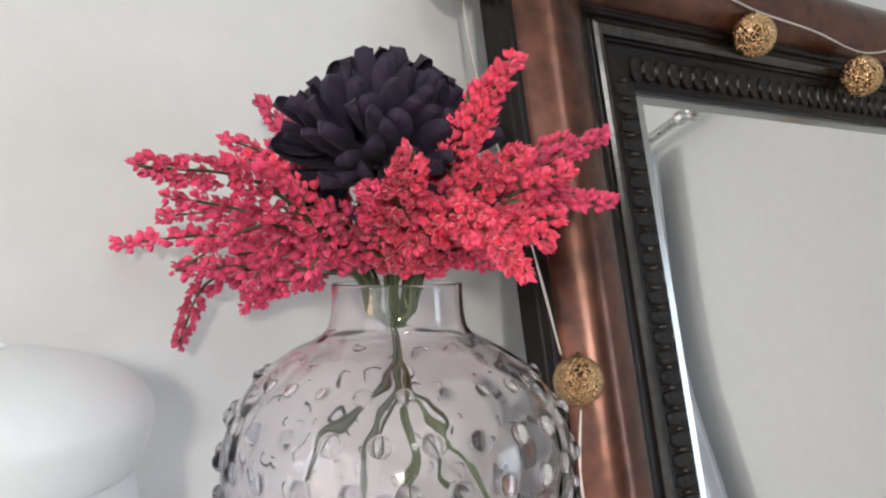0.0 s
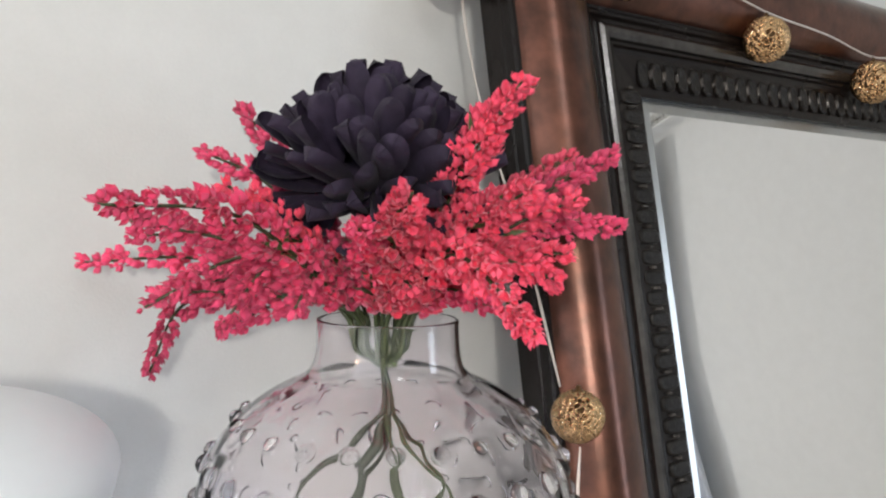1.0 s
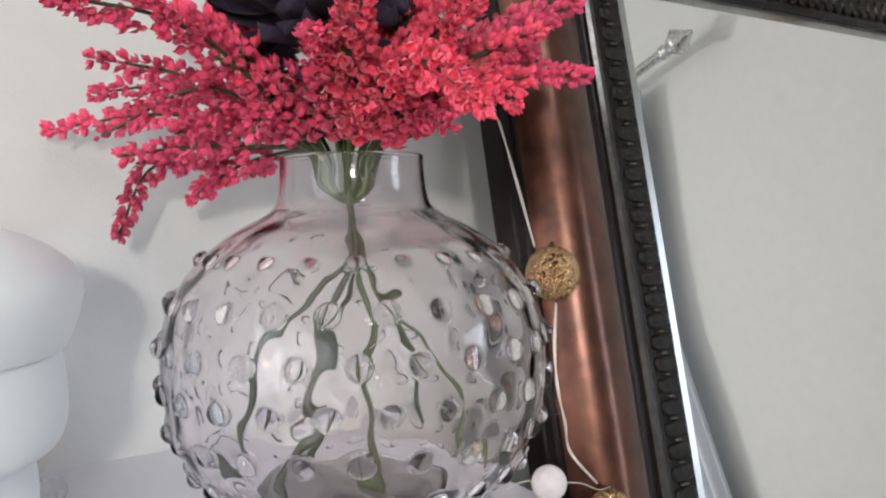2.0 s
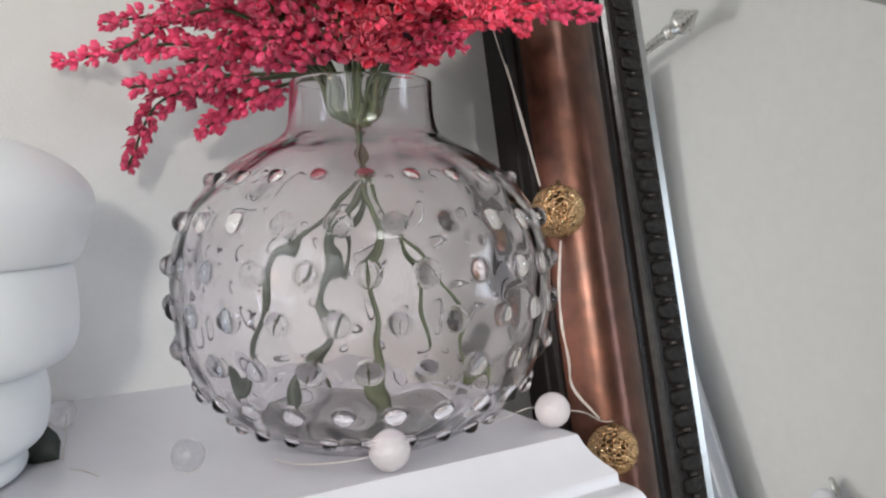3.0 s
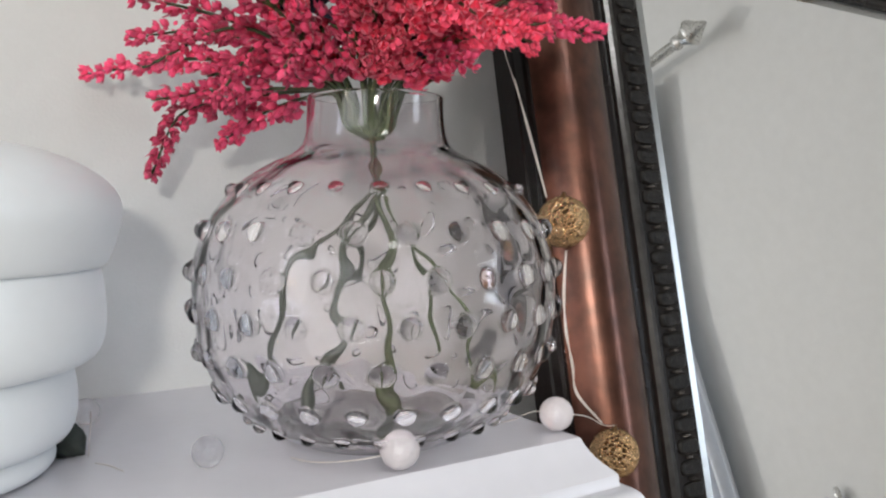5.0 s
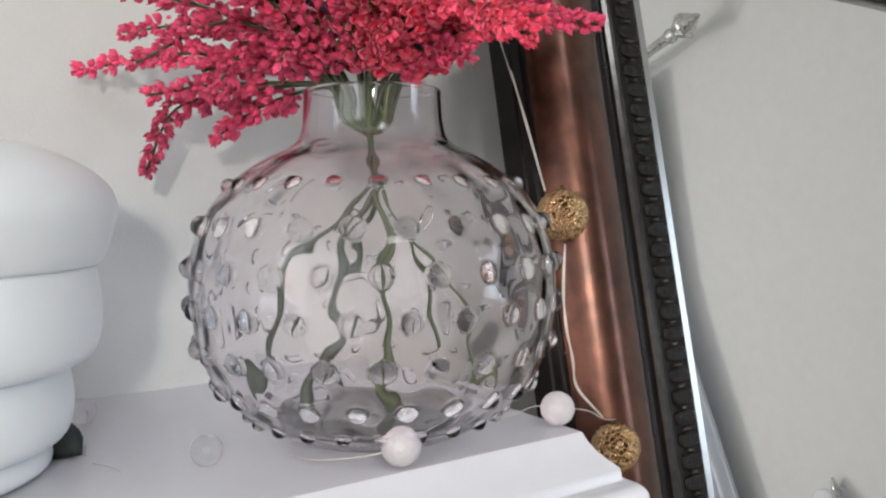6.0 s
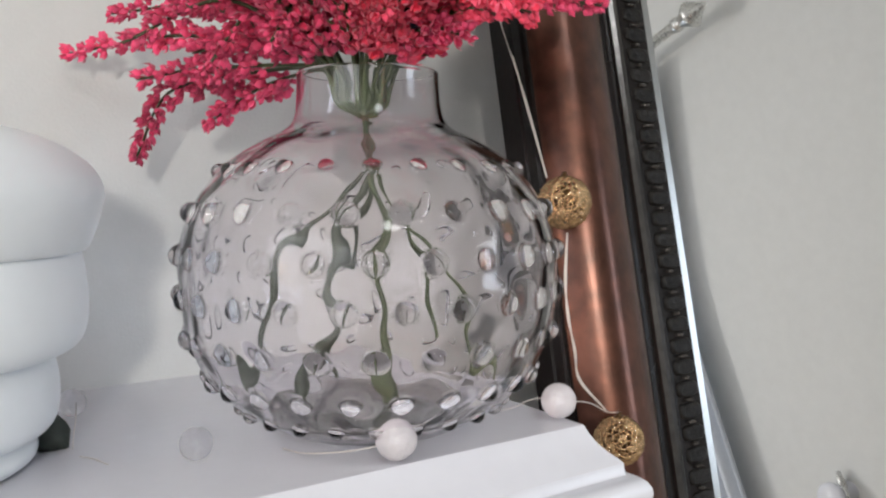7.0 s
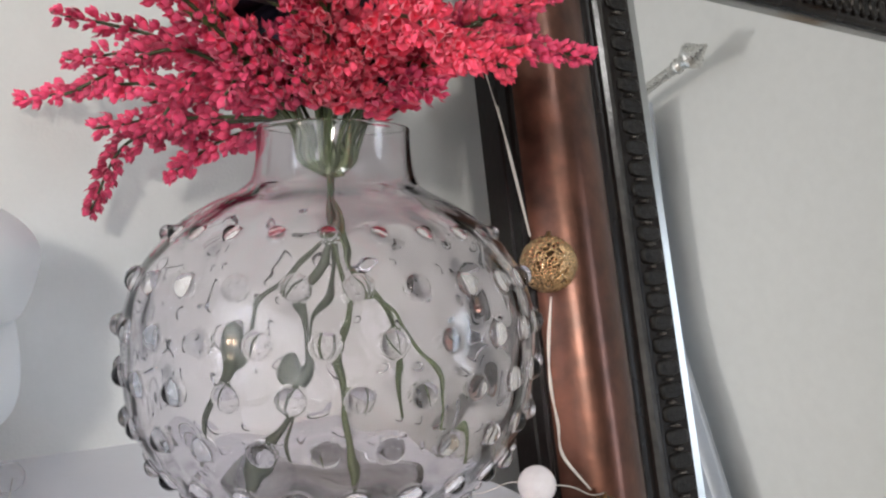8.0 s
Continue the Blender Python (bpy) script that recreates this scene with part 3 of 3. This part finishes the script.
def black_flower():
    centre = Vector((0.002, 0.015, 1.486))
    thing = tagged(empty("black_flower", centre), "large black silk flower with many cupped petals", "flower", group="flowers in the vase")
    rnd = random.Random(11)
    shapes = []
    for length, width, cup, curl in ((0.046, 0.030, 0.18, 0.06), (0.047, 0.028, 0.24, 0.16), (0.045, 0.029, 0.28, 0.10), (0.043, 0.027, 0.24, 0.22), (0.041, 0.026, 0.32, 0.26), (0.038, 0.025, 0.30, 0.20)):
        verts, faces = petal_grid(length, width, cup, curl, notch=0.10, nu=7, nv=9, blunt=1.9)
        me = bpy.data.meshes.new("petal")
        me.from_pydata(verts, [], faces)
        me.shade_smooth()
        me.materials.append(M_BLACK)
        shapes.append(me)
    # the bloom looks up and a little out; petals lie round its heart like loose scales
    heart = Vector((0.10, -0.30, 0.95)).normalized()
    tilt = Vector((0, 0, 1)).rotation_difference(heart).to_matrix()
    count = 205
    for i in range(count):
        t = (i + 0.5) / count
        polar = math.acos(1 - t * 1.60)
        az = i * 2.39996 + rnd.uniform(-0.3, 0.3)
        out = tilt @ Vector((math.sin(polar) * math.cos(az), math.sin(polar) * math.sin(az), math.cos(polar)))
        rise = tilt @ Vector((-math.cos(polar) * math.cos(az), -math.cos(polar) * math.sin(az), math.sin(polar)))
        if out.x > 0.72 and out.z < 0.15:
            continue
        # a gap between two groups of petals
        if abs(math.atan2(out.x, out.z) - 0.66) < 0.12 and math.hypot(out.x, out.z) > 0.7:
            continue
        way = (out + rise * (0.85 - 0.32 * polar + rnd.uniform(-0.62, 0.50))).normalized()
        face = (rise - way * rise.dot(way)).normalized()
        face = Matrix.Rotation(rnd.uniform(-1.1, 1.1), 3, way) @ face
        side = face.cross(way)
        turn = Matrix((way, side, face)).transposed().to_4x4()
        ob = new("petal", shapes[min(5, int((1 - t) * 4.2 + rnd.uniform(0, 1.8)))])
        ob.parent = thing
        ob.matrix_basis = Matrix.Translation(out * rnd.uniform(0.024, 0.036) + Vector((0, 0, 0.010))) @ turn @ Matrix.Scale(rnd.uniform(0.88, 1.12), 4)
    bm = bmesh.new()
    bmesh.ops.create_icosphere(bm, subdivisions=3, radius=0.026)
    for v in bm.verts:
        v.co.z = v.co.z * 0.95 + 0.008
    part("core", bm, M_BLACK, thing)
    low = [Vector((0.012, 0.004, 1.209)), Vector((0.006, 0.002, 1.30)), Vector((0.0, 0.0, 1.362)), Vector((-0.006, 0.003, 1.42)), centre]
    verts, faces = tube([p - centre for p in smooth_line(low, 6)], 0.0018, 8)
    mesh_object("stem", verts, faces, M_STEM, thing)


black_flower()

# ---- coral sprays ----
# tip, fullness (how wide the blossom is), bow (how far the stem lifts on its way)
SPRAYS = [
    ((-0.172, -0.044, 1.478), 0.95, 0.012), ((-0.137, 0.182, 1.440), 0.60, 0.004), ((-0.103, 0.139, 1.368), 0.85, 0.0, ((-0.043, 0.095, 1.422), (-0.080, 0.140, 1.412))), ((-0.040, 0.139, 1.550), 0.8, 0.0),
    ((-0.077, 0.112, 1.516), 0.7, 0.01), ((0.027, -0.089, 1.546), 1.3, 0.0), ((0.165, -0.024, 1.520), 1.0, 0.0), ((0.171, -0.022, 1.469), 1.0, 0.012),
    ((-0.018, -0.155, 1.425), 1.1, 0.022), ((-0.053, -0.110, 1.485), 1.25, 0.0), ((-0.058, -0.070, 1.468), 0.9, 0.0), ((-0.099, 0.006, 1.491), 0.85, 0.0),
    ((-0.117, 0.130, 1.460), 0.65, 0.008), ((-0.134, 0.029, 1.424), 0.58, 0.018), ((0.149, 0.004, 1.519), 1.0, 0.0), ((0.029, -0.055, 1.535), 1.3, 0.0),
    ((0.018, -0.108, 1.489), 1.3, 0.0), ((-0.067, -0.015, 1.424), 1.0, 0.02), ((-0.090, 0.036, 1.410), 0.9, 0.025),
    ((-0.055, 0.140, 1.391), 0.8, 0.0, ((-0.030, 0.095, 1.414),)), ((0.060, -0.085, 1.440), 1.1, 0.01), ((0.115, -0.035, 1.480), 1.0, 0.01),
    ((0.022, -0.072, 1.426), 0.8, 0.0), ((-0.022, -0.060, 1.438), 0.8, 0.0), ((-0.055, 0.010, 1.438), 0.8, 0.0),
    ((0.097, -0.060, 1.487), 1.0, 0.0), ((0.075, -0.075, 1.455), 1.0, 0.0), ((-0.034, -0.034, 1.457), 0.75, 0.0), ((0.032, -0.034, 1.450), 0.75, 0.0), ((0.050, -0.004, 1.446), 0.75, 0.0), ((-0.045, 0.030, 1.445), 0.75, 0.0),
    ((-0.101, 0.140, 1.420), 0.6, 0.0, ((-0.064, 0.091, 1.424),)), ((-0.078, 0.089, 1.432), 0.8, 0.0), ((-0.136, 0.054, 1.470), 0.42, 0.0),
]


# the few thick stems that reach down into the vase: radius, colour, way below the knot
LOWER_STEMS = {
    0: (0.0025, M_STEM_DARK, (-0.018, 0.010, 1.336), (-0.042, 0.023, 1.311), (-0.054, 0.030, 1.2725), (-0.0647, 0.036, 1.248), (-0.069, 0.039, 1.226)),
    5: (0.0023, M_STEM, (0.0040, -0.002, 1.330), (0.0056, -0.003, 1.304), (0.0066, -0.0037, 1.261), (0.0057, -0.0032, 1.2100)),
    10: (0.0030, M_STEM_DARK, (-0.010, 0.005, 1.330), (-0.0150, 0.008, 1.3147), (-0.0178, 0.0097, 1.283), (-0.0236, 0.013, 1.258), (-0.037, 0.020, 1.2225), (-0.041, 0.022, 1.2110)),
    15: (0.0014, M_STEM, (0.012, -0.006, 1.335), (0.0289, -0.016, 1.311), (0.0478, -0.0265, 1.282), (0.0575, -0.032, 1.2534), (0.062, -0.034, 1.222)),
    20: (0.0018, M_STEM, (0.022, 0.016, 1.338), (0.050, 0.034, 1.318), (0.066, 0.044, 1.285), (0.072, 0.048, 1.240)),
    7: (0.0016, M_STEM_DARK, (0.0, 0.010, 1.330), (-0.002, 0.030, 1.300), (-0.006, 0.048, 1.250), (-0.008, 0.056, 1.2130)),
}
CORAL_SPRAYS = (5, 8, 9, 11, 14, 15, 16, 20, 23, 25, 26)


def floret(verts, faces, at, way, size, rnd):
    """A bud of three or four small cupped petals that open along way."""
    side = way.orthogonal().normalized()
    other = way.cross(side)
    count = rnd.choice((3, 3, 4))
    spin = rnd.uniform(0, 6.28)
    for k in range(count):
        a = spin + 6.283 * k / count
        out = side * math.cos(a) + other * math.sin(a)
        flat = way.cross(out)
        s = size * rnd.uniform(0.8, 1.3)
        base = len(verts)
        wide = rnd.uniform(0.25, 0.62)
        low = at + out * (s * 0.40 * wide) + way * (s * 0.35)
        mid = at + out * (s * 0.85 * wide) + way * (s * 0.85)
        tip = at + out * (s * rnd.uniform(0.5, 1.1) * wide) + way * (s * rnd.uniform(1.25, 1.65))
        verts += [at, low + flat * (s * 0.40), low + out * (s * 0.22), low - flat * (s * 0.40),
                  mid + flat * (s * 0.46), mid + out * (s * 0.24), mid - flat * (s * 0.46), tip]
        faces += [(base, base + 2, base + 1), (base, base + 3, base + 2), (base + 1, base + 2, base + 5, base + 4), (base + 2, base + 3, base + 6, base + 5),
                  (base + 4, base + 5, base + 7), (base + 5, base + 6, base + 7)]


def leaf(verts, faces, at, way, length, width, rnd):
    side = way.orthogonal().normalized()
    side = (Matrix.Rotation(rnd.uniform(0, 6.28), 3, way) @ side)
    lift = way.cross(side)
    base = len(verts)
    for j in range(5):
        t = j / 4
        w = width * math.sin(math.pi * min(1, t * 0.92 + 0.08)) * 0.5
        c = at + way * (length * t) + lift * (length * 0.25 * t * t)
        verts += [c + side * w + lift * (w * 0.3), c, c - side * w + lift * (w * 0.3)]
    for j in range(4):
        k = base + j * 3
        faces += [(k, k + 1, k + 4, k + 3), (k + 1, k + 2, k + 5, k + 4)]


def spray(index, tip, full, bow, via=()):
    rnd = random.Random(100 + index)
    tip = Vector(tip)
    thing = tagged(empty("flower_spray", (0, 0, 1.2085)), "artificial heather spray with coral pink blossoms and green stem", "flower", group="flowers in the vase")
    shift = Vector((0, 0, -1.2085))
    knot = Vector((rnd.uniform(-0.006, 0.004), rnd.uniform(-0.005, 0.005), 1.3865 + rnd.uniform(-0.002, 0.002)))
    flat = Vector((tip.x, tip.y, 0))
    way = flat.normalized()
    cup = way * rnd.uniform(0.009, 0.016) + Vector((-0.003, 0.002, 1.3955))
    rim = way * rnd.uniform(0.010, 0.026) + Vector((-0.004, 0.002, 1.4175))
    if via:
        mids = [Vector(p) for p in via]
    else:
        mids = [(rim + tip) / 2 + Vector((0, 0, 0.012 + bow))]
    line = smooth_line([knot, cup, rim] + mids + [tip], 12)
    verts, faces = tube([p + shift for p in line], 0.0020, 6, 0.4)
    mesh_object("stem", verts, faces, M_STEM, thing)
    if index in LOWER_STEMS:
        thick, mat, *low = LOWER_STEMS[index]
        neck = [Vector((-0.002, 0.001, 1.3875)), Vector((0.0015 + ((index * 7) % 11 - 5) * 0.0013, -0.001, 1.3560))]
        verts, faces = tube([p + shift for p in smooth_line(neck + [Vector(p) for p in low], 8)], thick * 0.6, 8, 1.9)
        mesh_object("lower_stem", verts, faces, mat, thing)
    # blossoms on the outer part, thick at their root and thin at the tip
    verts, faces = [], []
    start = 36 if len(via) > 1 else 31 if via else 30 if tip.y > 0.05 else 26
    outer = line[start:]
    length = sum((outer[i + 1] - outer[i]).length for i in range(len(outer) - 1))
    count = int(length * 1000 * 1.75 * full)
    for k in range(count):
        t = (k + rnd.random()) / count
        f = t * (len(outer) - 1.001)
        i = int(f)
        p = outer[i].lerp(outer[i + 1], f - i)
        d = (outer[i + 1] - outer[i]).normalized()
        # buds sit in whorls with bare stem between them
        if noise.noise(Vector((t * length * 150, index * 3.7, 0))) < -0.36:
            continue
        side = Matrix.Rotation(rnd.uniform(0, 6.28), 3, d) @ d.orthogonal().normalized()
        thick = 0.0106 * full * (1.0 - t) ** 0.5 * min(1.0, 0.35 + t * 4) + 0.0016
        p2 = p + side * (thick * rnd.uniform(0.35, 1.0)) + d * rnd.uniform(-0.002, 0.002)
        floret(verts, faces, p2 + shift, (side * 0.65 + d * 0.85).normalized(), 0.0051 * rnd.uniform(0.65, 1.2) * (1.0 - 0.30 * t), rnd)
    ob = mesh_object("blossom", verts, faces, M_CORAL if index in CORAL_SPRAYS else M_PINK, thing)
    tagged(ob, "coral fabric blossoms" if index in CORAL_SPRAYS else "deep pink fabric blossoms", kind="stuff")
    for k in range(6 if tip.z > 1.44 and tip.y < 0.05 else 0):
        verts, faces = [], []
        f = rnd.uniform(0.55, 0.85) * (len(line) - 2)
        i = int(f)
        d = (line[i + 1] - line[i]).normalized()
        side = Matrix.Rotation(rnd.uniform(0, 6.28), 3, d) @ d.orthogonal().normalized()
        leaf(verts, faces, line[i] + shift, (d + side * 0.6).normalized(), rnd.uniform(0.014, 0.026), rnd.uniform(0.003, 0.006), rnd)
        mesh_object("leaf", verts, faces, M_OLIVE, thing)


for i, row in enumerate(SPRAYS):
    spray(i, *row)

# ---- curtain rod, curtain and hold-back on the east wall ----


def curtain_rod():
    x, y, z = X1 - 0.125, -0.735, 2.16
    thing = tagged(empty("curtain_rod", (x, y, z)), "brushed nickel curtain rod with a pointed finial", "curtain rod")
    verts, faces = tube([Vector((0, 0.0, 0)), Vector((0, -1.9, 0))], 0.0150, 16)
    mesh_object("rod", verts, faces, M_STEEL, thing)
    prof = [(0.0, 0.0), (0.021, 0.0), (0.021, 0.012), (0.015, 0.017), (0.018, 0.024), (0.036, 0.052), (0.039, 0.058), (0.036, 0.064), (0.016, 0.090), (0.006, 0.108), (0.0, 0.112)]
    verts, faces = lathe(prof, 24)
    ob = mesh_object("finial", verts, faces, M_STEEL, thing)
    ob.rotation_euler = (radians(-90), 0, 0)
    for dy in (-0.30, -1.75):
        bm = bmesh.new()
        box(bm, -0.006, 0.125, dy - 0.008, dy + 0.008, -0.006, 0.006)
        box(bm, 0.117, 0.125, dy - 0.02, dy + 0.02, -0.04, 0.04)
        part("bracket", bm, M_STEEL, thing, smooth=False)


curtain_rod()


def curtain():
    verts, faces = [], []
    n, rows = 120, 24
    for j in range(rows + 1):
        z = 2.14 - 2.1 * j / rows
        pinch = 1 - 0.35 * math.exp(-((z - 0.92) / 0.45) ** 2)
        for i in range(n + 1):
            t = i / n
            # flared upper edge stands in for the curtain's shadow band on the wall
            y = -1.03 + 0.15 * max(0.0, (z - 1.47) / 0.67) ** 1.2 - (0.40 * t) * pinch
            x = X1 - 0.090 + 0.026 * math.sin(t * 50 + 0.3 * math.sin(z * 3)) * (0.7 + 0.3 * pinch)
            verts.append((x, y, z))
    for j in range(rows):
        for i in range(n):
            k = j * (n + 1) + i
            faces.append((k, k + 1, k + n + 2, k + n + 1))
    ob = mesh_object("curtain", verts, faces, M_CURTAIN)
    ob.modifiers.new("thickness", "SOLIDIFY").thickness = 0.002
    tagged(ob, "pale blue curtain hanging in soft folds from the rod", "curtain")


curtain()


def hold_back():
    ob = empty("curtain_holdback", (X1, -0.785, 0.885))
    verts, faces = lathe([(0.0, 0.085), (0.030, 0.083), (0.036, 0.074), (0.036, 0.066), (0.012, 0.058), (0.009, 0.05), (0.009, 0.008), (0.026, 0.006), (0.028, 0.0)], 28)
    knob = mesh_object("knob", verts, faces, M_WHITE, ob)
    knob.rotation_euler = (0, radians(-90), 0)
    # curved rod added in place of the hook-shaped shadow by the knob
    verts, faces = tube(smooth_line([(-0.002, 0.0, 0.0), (-0.03, 0.012, 0.05), (-0.045, 0.02, 0.02), (-0.035, 0.03, -0.05), (-0.012, 0.035, -0.11)], 8), 0.006, 10)
    mesh_object("hook", verts, faces, M_STEEL, ob)
    tagged(ob, "white round curtain hold-back on the wall", "curtain holdback")


hold_back()
